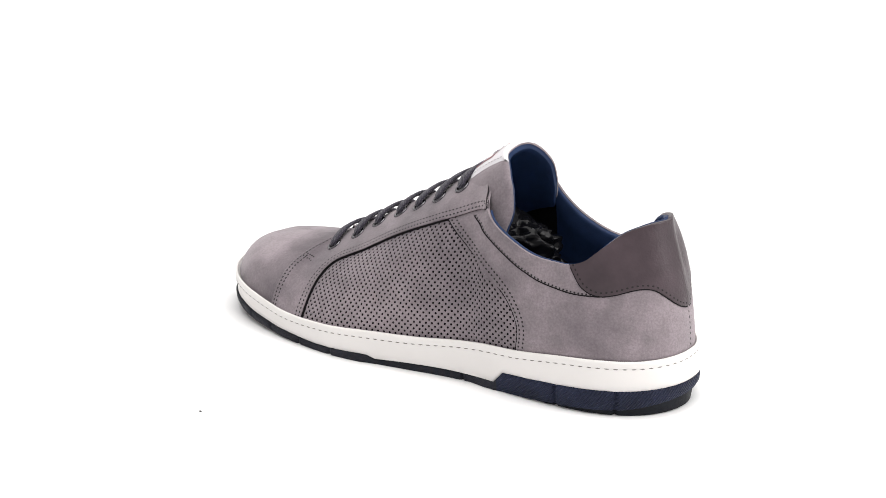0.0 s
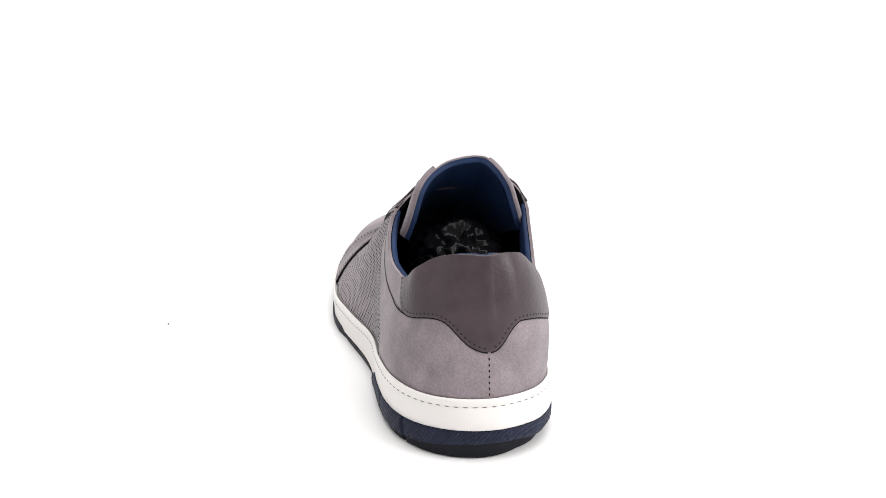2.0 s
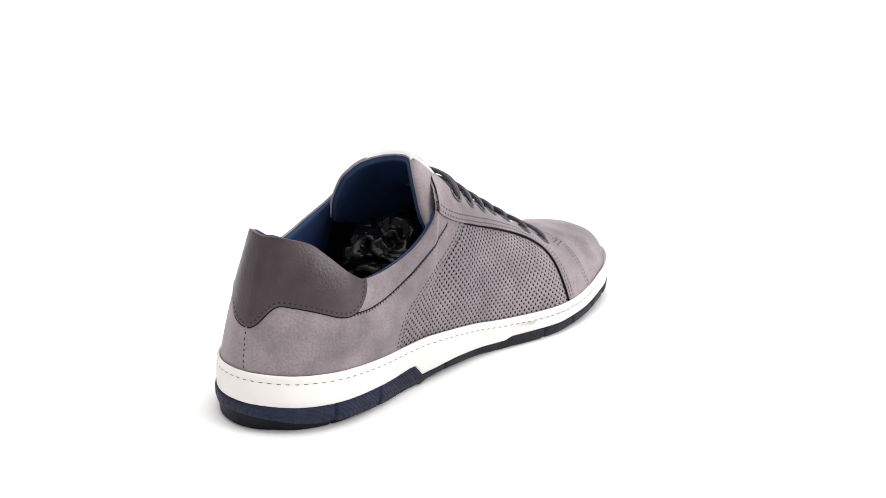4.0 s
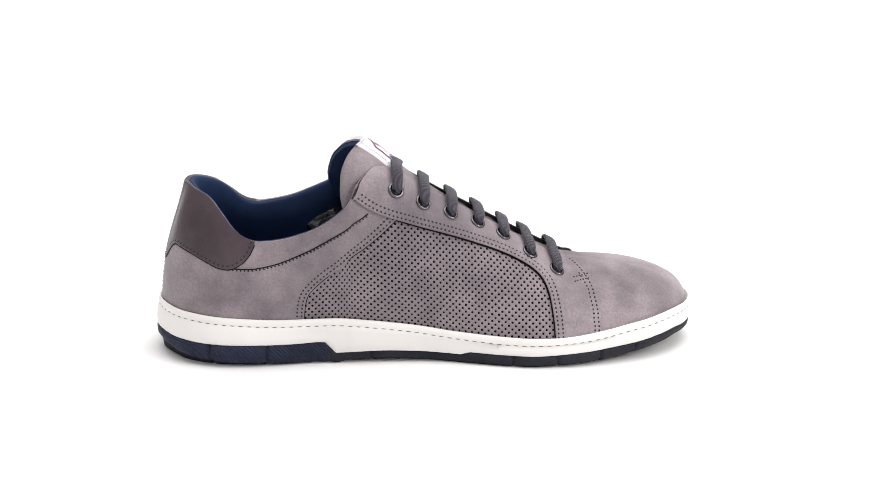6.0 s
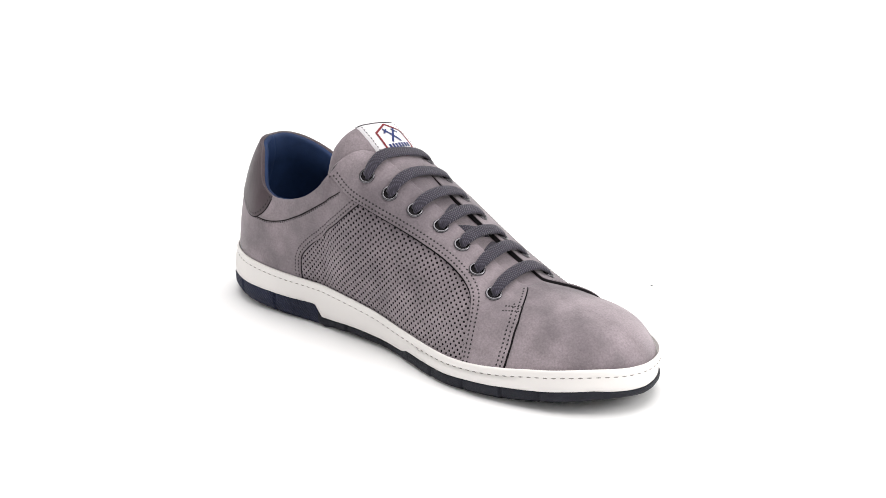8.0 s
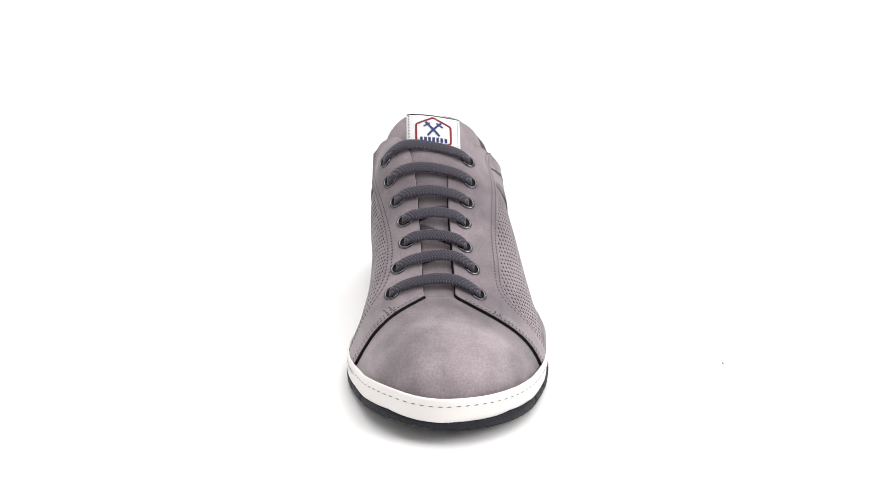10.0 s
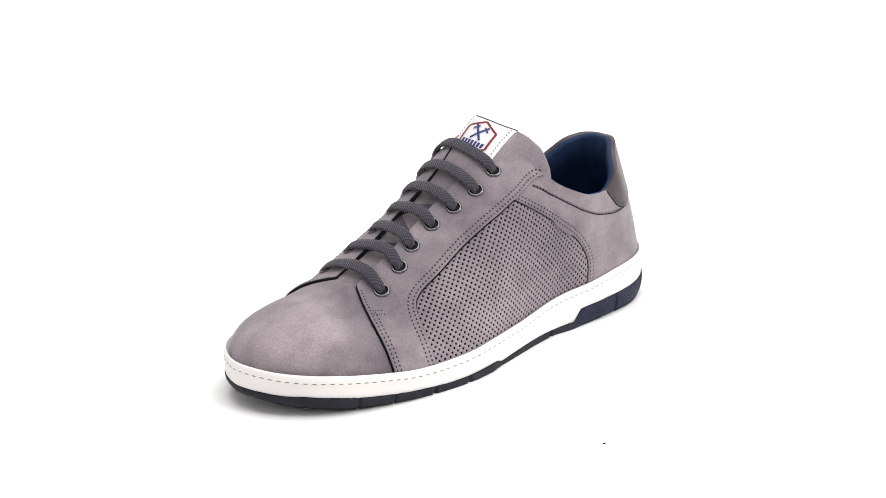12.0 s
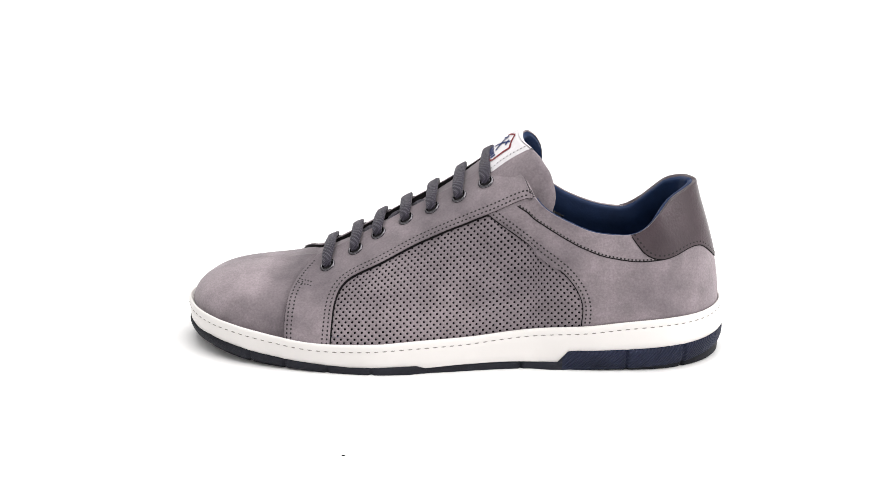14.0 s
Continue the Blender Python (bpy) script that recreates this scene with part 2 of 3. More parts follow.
def skin(side, s, v):
    """The upper's surface: s is the station (0 toe, 27 heel), v goes from the sole (0) to the rim (1)."""
    s, v = np.broadcast_arrays(np.asarray(s, float), np.asarray(v, float))
    foot, rim = border(FOOT, side, s), border(RIM, side, s)
    b = np.concatenate([foot, sole_top(foot[..., 0], foot[..., 1])[..., None] - 1.5], -1)
    out = (b - rim) * (1, 1, 0)
    far = np.linalg.norm(out, axis=-1, keepdims=True) + 1e-6
    step = border(FOOT, side, s + .05) - border(FOOT, side, s - .05)
    n = np.stack([-step[..., 1], step[..., 0], 0 * s], -1) * (-1 if side == "outer" else 1)
    n = n / (np.linalg.norm(n, axis=-1, keepdims=True) + 1e-9)
    high = (rim[..., 2] - b[..., 2])[..., None]
    up = np.array((0, 0, 1.0))
    table = np.asarray(SWELL)
    rise, lean, reach, swell, drop = [over(table[:, (0, k)], s)[..., None] for k in range(1, 6)]
    c1 = b + up * rise * high + n * lean
    c2 = rim + out * reach + n * swell - up * drop * high
    c1 = c1 + n * over(LOWER[side], s)[..., None]
    c2 = c2 + (n * .8 + up * .6) * over(UPPER[side], s)[..., None]
    v = v[..., None]
    return b * (1 - v)**3 + 3 * c1 * v * (1 - v)**2 + 3 * c2 * v**2 * (1 - v) + rim * v**3


def skin_normal(side, s, v):
    s, v = np.broadcast_arrays(np.asarray(s, float), np.asarray(v, float))
    e = .02
    ds = skin(side, s + e, v) - skin(side, s - e, v)
    dv = skin(side, s, np.minimum(v + .01, 1)) - skin(side, s, np.maximum(v - .01, 0))
    n = np.cross(ds, dv) * (1 if side == "outer" else -1)
    n = n / (np.linalg.norm(n, axis=-1, keepdims=True) + 1e-9)
    return n


def lifted(side, s, v, off=0.0):
    off = np.asarray(off, float)
    return skin(side, s, v) + skin_normal(side, s, v) * (off[..., None] if off.ndim else off)


GRID = {}


def locate(side, x, z):
    """The station and height on the surface that lie at x, z seen from that side."""
    if side not in GRID:
        s, v = np.meshgrid(np.linspace(0, LAST, 541), np.linspace(0, 1, 161), indexing="ij")
        GRID[side] = s, v, skin(side, s, v)
    s, v, p = GRID[side]
    k = np.argmin(((p[..., 0] - x)**2 + (p[..., 2] - z)**2).ravel())
    return float(s.ravel()[k]), float(v.ravel()[k])


def seam(side, points, count, heel=None):
    """A smooth line on the surface through (x, z) points, as stations and heights. heel: the stations and
    heights by which it goes on to the middle of the heel."""
    way = spline(points, np.linspace(0, len(points) - 1, 61))
    known = np.array([locate(side, x, z) for x, z in way])
    if heel:
        way = [tuple(known[-1])] + heel
        known = np.vstack([known, spline(way, np.linspace(0, len(heel), 8 * len(heel) + 1)[1:])])
    for _ in range(9):
        known[1:-1] = known[:-2] * .25 + known[1:-1] * .5 + known[2:] * .25
    line = spline(known, np.linspace(0, len(known) - 1, count))
    return np.clip(line[:, 0], 0, LAST), np.clip(line[:, 1], 0, 1)


# ---------------------------------------------------------------- pieces laid on the upper
def edged(count):
    """Even steps from 0 to 1 with a close step at either end, for a rounded edge."""
    return np.concatenate([[0, 0.006], np.linspace(0.02, 0.98, count), [0.994, 1]])


def ply(side, s, v, off, thick, soft=0.45, heel="", rim_dark=True, pale=0):
    """A piece of leather over a grid of stations and heights, with rounded edges and a cut edge going down by its
    thickness. heel: "row" or "col" where its last row or column runs on over the heel's middle. Returns vertices, faces
    and the number of faces before the dark cut edge. pale: how many columns of the last row have no dark edge."""
    lift = np.full(s.shape, float(off))
    lift[0], lift[:, 0] = off - soft, off - soft
    if heel != "row":
        lift[-1] = off - soft
    if heel != "col":
        lift[:, -1] = off - soft
    if heel == "row":
        lift[-1, 1:-1] = off
    if heel == "col":
        lift[1:-1, -1] = off
    top = lifted(side, s, v, lift)
    rows, cols = s.shape
    rim = ([(0, j) for j in range(cols)] + [(i, cols - 1) for i in range(1, rows)]
           + [(rows - 1, j) for j in range(cols - 2, -1, -1)] + [(i, 0) for i in range(rows - 2, 0, -1)])
    ri, rj = np.array(rim).T
    low = lifted(side, s[ri, rj], v[ri, rj], off - thick)
    verts = list(top.reshape(-1, 3)) + list(low)
    faces = quads(rows, cols)
    n, base = len(rim), rows * cols
    cut = []
    for k in range(n):
        a, b = rim[k], rim[(k + 1) % n]
        if (heel == "row" and a[0] == b[0] == rows - 1) or (heel == "col" and a[1] == b[1] == cols - 1):
            continue
        face = (a[0] * cols + a[1], b[0] * cols + b[1], base + (k + 1) % n, base + k)
        plain = (not rim_dark and min(v[a], v[b]) > .995) or (a[0] == b[0] == rows - 1 and max(a[1], b[1]) < pale)
        (faces if plain else cut).append(face)
    return verts, faces + cut, len(faces)


def leather(name, plies, m, parent, label=""):
    """One mesh of one or more plies; their cut edges are dark."""
    ob = part(name, *joined([q[:2] for q in plies]), m, parent, label)
    ob.data.materials.append(EDGE_AND_SHADE)
    k = 0
    for verts, faces, skins in plies:
        for i in range(k + skins, k + len(faces)):
            ob.data.polygons[i].material_index = 1
        k += len(faces)
    return ob


def between(a, b, count):
    """Stations and heights of a band from line a to line b."""
    k = edged(count)[:, None]
    return a[0][None] * (1 - k) + b[0][None] * k, a[1][None] * (1 - k) + b[1][None] * k


def aside(side, s, v, by):
    """The line s, v moved sideways on the surface by so many millimetres."""
    p = skin(side, s, v)
    t = np.gradient(p, axis=0)
    n = skin_normal(side, s, v)
    d = np.cross(n, t)
    d = d / (np.linalg.norm(d, axis=-1, keepdims=True) + 1e-9) * by
    ds = (skin(side, s + .02, v) - skin(side, s - .02, v)) / .04
    dv = (skin(side, s, v + .01) - skin(side, s, v - .01)) / .02
    a, b, c = (ds * ds).sum(-1), (ds * dv).sum(-1), (dv * dv).sum(-1)
    e, f = (d * ds).sum(-1), (d * dv).sum(-1)
    det = a * c - b * b + 1e-9
    return s + (e * c - f * b) / det, v + (f * a - e * b) / det


def stitches(line, normal, pitch=2.35, long=1.95, wide=1.05, high=0.3):
    """Short raised threads along a line of points with normals."""
    step = np.linalg.norm(np.diff(line, axis=0), axis=1)
    run = np.concatenate([[0], np.cumsum(step)])
    pieces = []
    at = pitch / 2
    while at < run[-1] - long / 2:
        ends = [np.array([np.interp(at + d, run, line[:, k]) for k in range(3)]) for d in (-long / 2, 0, long / 2)]
        n = np.array([np.interp(at, run, normal[:, k]) for k in range(3)])
        n = n / np.linalg.norm(n)
        t = ends[2] - ends[0]
        w = np.cross(n, t / (np.linalg.norm(t) + 1e-9)) * wide / 2
        verts = [ends[0] - w * .85 - n * .2, ends[0] + w * .85 - n * .2, ends[1] - w + n * .0, ends[1] + w + n * .0,
                 ends[2] - w * .85 - n * .2, ends[2] + w * .85 - n * .2, ends[1] + n * high]
        pieces.append((verts, [(0, 1, 6), (0, 6, 2), (1, 3, 6), (2, 6, 4), (3, 5, 6), (4, 6, 5)]))
        at += pitch
    return joined(pieces)


def sewn(side, line, off, **how):
    s, v = np.clip(line[0], 0, LAST), np.clip(line[1], 0, 1)
    return stitches(lifted(side, s, v, off), skin_normal(side, s, v), **how)


def crevice_shade(side, line, near, far, off, parent):
    """The shade along the edge of an overlapping piece, painted as a thin black strip."""
    cs, cv = between(aside(side, *line, near), aside(side, *line, far), 2)
    return leather("seam_gap_shade", [ply(side, np.clip(cs, 0, LAST), np.clip(cv, 0, 1), off, .6, .1)], EDGE_AND_SHADE, parent, "dark gap along the seam")


# seams, as (x, z) seen from the side
TOE_SEAM = {"outer": [(82, 15), (82.3, 28), (81.3, 36.5), (78.5, 42), (73.7, 46.7), (66, 52.3)],
            "inner": [(86.5, 17), (86, 28), (83.7, 39), (79.3, 45.5), (73, 49.8), (66, 52.3)]}
STAY_LOW = {"outer": [(57, 13), (56.7, 26), (55.3, 35.4), (51.8, 42.9), (43.4, 48.4), (28.4, 56), (10, 66.7), (-11.6, 77),
                      (-27, 83.4), (-39.4, 88.5), (-51.5, 93.3)],
            "inner": [(60.7, 15), (59.5, 29.5), (57, 41.4), (53, 48.2), (45.8, 53.7), (33.2, 60.3), (12, 68.9), (-7, 75.8),
                      (-25.3, 82), (-40.2, 87.6), (-49.5, 95)]}
QUARTER = {"outer": [(-79.7, 24), (-80.5, 36.2), (-76.5, 46.6), (-68.6, 56), (-54.4, 66.5), (-39.1, 76.6), (-27.7, 83.8), (-18, 89)],
           "inner": [(-77, 24), (-75.9, 38), (-72.1, 44.8), (-62.4, 53.7), (-46.9, 65.5), (-34.7, 75.8), (-27.8, 82), (-18, 89)]}
COLLAR_SEAM = {"outer": [(-122.8, 62), (-107.3, 61.8), (-91.9, 64.6), (-76, 71), (-57.5, 81.6), (-44, 89.2)],
               "inner": [(-117.4, 56.5), (-102.3, 56.2), (-86.5, 60.2), (-68.1, 69.1), (-52.7, 78.4), (-41, 86)]}
TAB = {"outer": [(-104.5, 75.3), (-108.8, 69.7), (-113.6, 64.5), (-121.5, 61.4), (-130.4, 62.7)],
       "inner": [(-102.3, 71.3), (-105.2, 64.9), (-109.8, 60), (-116, 56.8), (-124, 57.3)]}
TAB_HEEL = {"outer": [(24.6, .494), (25.3, .425), (26.05, .338), (26.65, .297), (27, .292)],
            "inner": [(24.2, .463), (24.95, .462), (25.5, .4), (26, .33), (26.6, .297), (27, .292)]}
EYELETS = {"outer": [(61, 47.6), (46.3, 56.6), (33, 65), (17.6, 73.8), (3, 80.8), (-12, 88.5), (-26.5, 97)],
           "inner": [(62.5, 48.2), (47.7, 57.4), (33, 67), (18.5, 74.7), (3.2, 81.7), (-12.3, 89), (-27, 97)]}
TACK = {"outer": [((77.7, 42.0), (69.0, 40.5)), ((77.6, 40.7), (69.2, 39.2))],
        "inner": [((81, 44.4), (71.5, 43.7)), ((81.5, 42.9), (72, 42.1))]}
SIDES = ("outer", "inner")
STAY_OFF, QUARTER_OFF, TAB_OFF = 1.9, 0.9, 1.4


def vamp(parent):
    pieces = []
    for side in SIDES:
        s, v = np.meshgrid(np.linspace(0, 7.3, 90), np.linspace(0, 1, 44), indexing="ij")
        pieces.append((list(lifted(side, s, v, 0.0).reshape(-1, 3)), quads(90, 44)))
    # the strip between the two lace edges, up to the throat
    s, k = np.linspace(0, 7.3, 40)[:, None], np.linspace(0, 1, 9)[None]
    a, b = border(RIM, "outer", s), border(RIM, "inner", s)
    fill = a * (1 - k[..., None]) + b * k[..., None]
    pieces.append((list(fill.reshape(-1, 3)), quads(40, 9)))
    return part("vamp", *joined(pieces), CLOUDED, parent, "rounded grey nubuck toe with faint cloudy marks")


def inner_shell(parent):
    """Dark cloth behind the perforated sides."""
    for side in SIDES:
        s, v = np.meshgrid(np.linspace(5, 20, 90), np.linspace(0, 0.97, 34), indexing="ij")
        part("backing", lifted(side, s, v, -1.0).reshape(-1, 3), quads(90, 34), DARK, parent, "dark cloth behind the punched holes")


def punched_panel(side, parent):
    """The perforated side: a net of diamonds, each with a round hole through it."""
    low, back = seam(side, STAY_LOW[side], 60), seam(side, QUARTER[side], 40)
    ring = np.array(list(zip(*low)) + list(zip(*back))[::-1])
    scale = np.array((1, 14.0))
    ring = ring * scale

    def within(s, v):
        x, y, hit = s, v * 14.0, False
        for (ax, ay), (bx, by) in zip(ring, np.roll(ring, -1, 0)):
            if (ay > y) != (by > y) and x < (bx - ax) * (y - ay) / (by - ay) + ax:
                hit = not hit
        return hit

    # lengths along the middle line and up each station
    ss = np.linspace(6, 20, 141)
    mid = skin(side, ss, 0.4)
    run = np.concatenate([[0], np.cumsum(np.linalg.norm(np.diff(mid, axis=0), axis=1))])
    vv = np.linspace(0, 1, 81)
    g = skin(side, ss[:, None], vv[None])
    climb = np.concatenate([np.zeros((141, 1)), np.cumsum(np.linalg.norm(np.diff(g, axis=1), axis=-1), axis=1)], 1)
    half = 1.9
    spots, seen = [], {}

    def corner(a, b):
        """Index of the surface point a, b half steps along and up."""
        if (a, b) not in seen:
            s = float(np.interp(a * half, run, ss))
            k = min(int((s - 6) * 10), 139)
            f = (s - 6) * 10 - k
            v = float(np.interp(b * half, climb[k] * (1 - f) + climb[k + 1] * f, vv))
            seen[(a, b)] = len(spots)
            spots.append((s, v))
        return seen[(a, b)]

    cells = []
    for a in range(0, int(run[-1] / half)):
        for b in range(-1, 60):
            if (a + b) % 2:
                continue
            s = float(np.interp(a * half, run, ss))
            k = min(int(round((s - 6) * 10)), 140)
            v = float(np.interp(b * half, climb[k], vv))
            near = [(s + i, v + j) for i, j in ((0, 0), (.35, 0), (-.35, 0), (0, .06), (0, -.06))]
            inside = [within(*q) for q in near]
            if any(inside) and v < .97:
                cells.append((a, b, all(inside)))
    faces, holes = [], []
    for a, b, punched in cells:
        around = [(a + 1, b), (a + .5, b + .5), (a, b + 1), (a - .5, b + .5), (a - 1, b), (a - .5, b - .5), (a, b - 1), (a + .5, b - .5)]
        edge = [corner(*q) for q in around]
        r = 0.35
        hole = [corner(a + r * math.cos(k * math.pi / 4), b + r * math.sin(k * math.pi / 4)) for k in range(8)]
        for k in range(8):
            faces.append((edge[k], edge[(k + 1) % 8], hole[(k + 1) % 8], hole[k]))
        holes.append(hole)
    s, v = np.array(spots).T
    top = lifted(side, s, v, 0.15)
    low_at = {}
    verts = list(top)
    deep = lifted(side, s, v, -0.75)
    skins = len(faces)
    for hole in holes:
        for h in hole:
            low_at[h] = len(verts)
            verts.append(deep[h])
        for k in range(8):
            a, b = hole[k], hole[(k + 1) % 8]
            faces.append((a, b, low_at[b], low_at[a]))
    ob = part("perforated_panel", verts, faces, PANEL, parent, "grey nubuck side panel punched with rows of small holes")
    # the hole walls are black instead of grey, painting in the shade of the holes
    ob.data.materials.append(EDGE_AND_SHADE)
    for i in range(skins, len(faces)):
        ob.data.polygons[i].material_index = 1
    return ob


def eyestay(side, parent):
    front = seam(side, TOE_SEAM[side], 50)
    rim_s = np.linspace(7.0, 16.0, 110)[1:]
    top = np.concatenate([front[0], rim_s]), np.concatenate([front[1], np.ones(109)])
    low = seam(side, STAY_LOW[side], 159)
    s, v = between(low, top, 26)
    stay = leather("eyestay", [ply(side, s, v, STAY_OFF, 2.1, pale=0)], SUEDE, parent, "grey nubuck lace panel running down to the sole")
    # its black lining, a little proud of the inner edge
    rs = np.linspace(6.9, 15.2, 90)
    k = np.linspace(0, 1, 8)[:, None]
    ls, lv = np.broadcast_to(rs[None], (8, 90)), 1 - 0.24 * k + 0 * rs[None]
    leather("eyestay_lining", [ply(side, ls, lv, STAY_OFF - 1.9, 1.0, 0.2)], EDGE_AND_SHADE, stay, "black lining along the lace edge")
    sew = []
    way = 1 if side == "outer" else -1
    lo = seam(side, STAY_LOW[side], 159)
    sew.append(sewn(side, aside(side, *lo, 1.6 * way), STAY_OFF))
    sew.append(sewn(side, aside(side, *lo, 4.2 * way), STAY_OFF))
    fr = seam(side, TOE_SEAM[side], 50)
    sew.append(sewn(side, aside(side, fr[0][:-6], fr[1][:-6], -1.6 * way), STAY_OFF))
    leg = seam(side, TOE_SEAM[side][:4], 40)
    sew.append(sewn(side, aside(side, *leg, -4.0 * way), STAY_OFF))
    edge = np.linspace(7.2, 16, 100), np.full(100, 0.95)
    sew.append(sewn(side, edge, STAY_OFF - .1, pitch=2.6, wide=.6, high=.12))
    crevice_shade(side, lo, .2 * way, -.55 * way, .42, stay)
    crevice_shade(side, fr, -.3 * way, .42 * way, .3, stay)
    # bar tack at the toe seam
    for a, b in TACK[side]:
        tack = seam(side, [a, ((a[0] + b[0]) / 2, (a[1] + b[1]) / 2), b], 16)
        sew.append(sewn(side, tack, STAY_OFF, pitch=1.7, long=1.5))
    part("stitching", *joined(sew), THREAD, stay, "rows of dark double stitching")
    return stay


def quarter(side, parent):
    line = seam(side, QUARTER[side], 70)
    top = np.linspace(line[0][-1], 16.0, 24)[1:]
    fs, fv = np.concatenate([line[0], top]), np.concatenate([line[1], np.ones(23)])
    hs, hv = np.full(93, LAST), np.linspace(0, 1, 93)
    # walk up the front edge and up the heel seam together
    k = np.linspace(0, 1, 93)
    s, v = between((fs, fv), (hs, np.interp(k, [0, 0.75, 1], [0, 0.8, 1])), 70)
    # the heel tab folds over the rim, so the quarter stops short under it
    v = np.minimum(v, 1 - .04 * np.clip((s - 21.1) / .5, 0, 1))
    q = leather("quarter", [ply(side, s, v, QUARTER_OFF, 1.6, heel="row", rim_dark=False)], CREASED, parent, "grey nubuck heel quarter with soft creases")
    way = 1 if side == "outer" else -1
    sew = [sewn(side, aside(side, *line, d * way), QUARTER_OFF) for d in (-1.5, -4.0)]
    collar = seam(side, COLLAR_SEAM[side], 60)
    sew.append(sewn(side, collar, QUARTER_OFF, pitch=2.1, long=1.7))
    part("stitching", *joined(sew), THREAD, q, "dark stitching along the panel and the collar")
    crevice_shade(side, line, -.2 * way, .5 * way, .42, q)
    # a black strip painted as the shade in the padded collar's seam groove
    cs, cv = between(aside(side, *collar, 0.5), aside(side, *collar, 1.15), 2)
    leather("collar_seam_shade", [ply(side, cs, cv, QUARTER_OFF + .12, .5, .1)], EDGE_AND_SHADE, q, "dark seam under the padded collar")
    return q


def heel_tab(parent):
    sheets, sew, gaps = [], [], []
    for side in SIDES:
        low = seam(side, TAB[side], 120, heel=TAB_HEEL[side])
        top = np.linspace(low[0][0], LAST, 120), np.ones(120)
        low[0][-1], low[1][0] = LAST, 1.0
        s, v = between(low, top, 26)
        sheets.append(ply(side, s, v, TAB_OFF, 2.4, heel="col", rim_dark=False))
        way = 1 if side == "outer" else -1
        sew.append(sewn(side, aside(side, *low, 1.8 * way), TAB_OFF, pitch=2.7, long=2.0, wide=1.0))
        gaps.append((side, (low[0][4:-2], low[1][4:-2]), .2 * way, -.5 * way))
    tab = leather("heel_tab", sheets, LEATHER, parent, "smooth dark grey-brown leather heel tab with scalloped edge")
    bm = bmesh.new()
    bm.from_mesh(tab.data)
    middle = [q for q in bm.verts if abs(q.co.y + .0041) < .0006 and q.co.x < -.13]
    bmesh.ops.remove_doubles(bm, verts=middle, dist=.00015)
    bm.to_mesh(tab.data)
    bm.free()
    part("stitching", *joined(sew), THREAD, tab)
    for side, line, near, far in gaps:
        crevice_shade(side, line, near, far, QUARTER_OFF + .25, tab)
    # the back seam below the tab
    v = np.linspace(0.02, 0.30, 14)
    line = lifted("outer", np.full(14, LAST), v, QUARTER_OFF)
    normal = np.tile((-1.0, 0, 0), (14, 1))
    part("back_seam", *stitches(line, normal, pitch=2.9, long=2.3, wide=0.9), THREAD, parent, "dark vertical seam down the heel")
    return tab


def collar_lining(parent):
    pieces = []
    k = np.concatenate([np.linspace(0, .1, 9), np.linspace(.13, 1, 30)])
    turn = np.minimum(k / .1, 1)
    deep = np.sin(np.minimum(k / .35, 1) * math.pi / 2)
    for side in SIDES:
        s = np.linspace(16.1, LAST, 110)
        v = 1 - 0.86 * np.maximum(0, k - .1) / .9
        pad = np.interp(s, [16.1, 18, 22, LAST], [3.5, 5.5, 6.5, 6.0])
        off = -1.1 - pad[:, None] * deep[None] * (1 - .25 * np.maximum(0, k - .45)[None])
        p = lifted(side, s[:, None], v[None], off)
        p[..., 2] += 0.4 * np.sin(turn * math.pi)[None]
        pieces.append((list(p.reshape(-1, 3)), quads(110, len(k))))
    return part("collar_lining", *joined(pieces), NAVY, parent, "padded navy leather collar lining")


def insole(parent):
    loop = []
    for side, back in (("outer", False), ("inner", True)):
        s = np.linspace(1, LAST, 60)
        p = spline(FOOT[side], s)
        loop += list(p[::-1] if back else p)
    p = np.array(loop)
    centre = p.mean(0)
    rings = [np.column_stack([p * f + centre * (1 - f), sole_top(p[:, 0] * f, 0 * p[:, 0]) + 3]) for f in (0.97, 0.7, 0.4, 0.1)]
    verts = [q for r in rings for q in r]
    faces = quads(4, len(p), wrap=True)
    faces.append(tuple(3 * len(p) + i for i in range(len(p))))
    return part("insole", verts, faces, NAVY, parent, "dark navy insole")


# ---------------------------------------------------------------- sole
SPREAD = [(-160, 4.3), (-60, 3.2), (60, 2.8), (145, 2.4)]
WHITE_LOW = [(-160, 15), (-130, 13.8), (-100, 13.2), (-71, 12.6), (-66, 12), (-60, 5), (-20, 3.9), (9, 3.1), (14, 4.8),
             (50, 4.6), (80, 6.6), (100, 9), (118, 12), (130, 13.5), (145, 12)]
SOLE_LOW = [(-160, 7), (-150, 3.6), (-138, .8), (-128, 0), (84, 0), (104, 1.4), (118, 3.2), (132, 5.4), (145, 8)]
TREAD_LOW = [(-160, .4), (-148, 0), (84, 0), (104, 1.4), (118, 3.2), (132, 5.4), (145, 8)]
GROOVES = (-128, -98, -40, 38, 62, 86, 106)


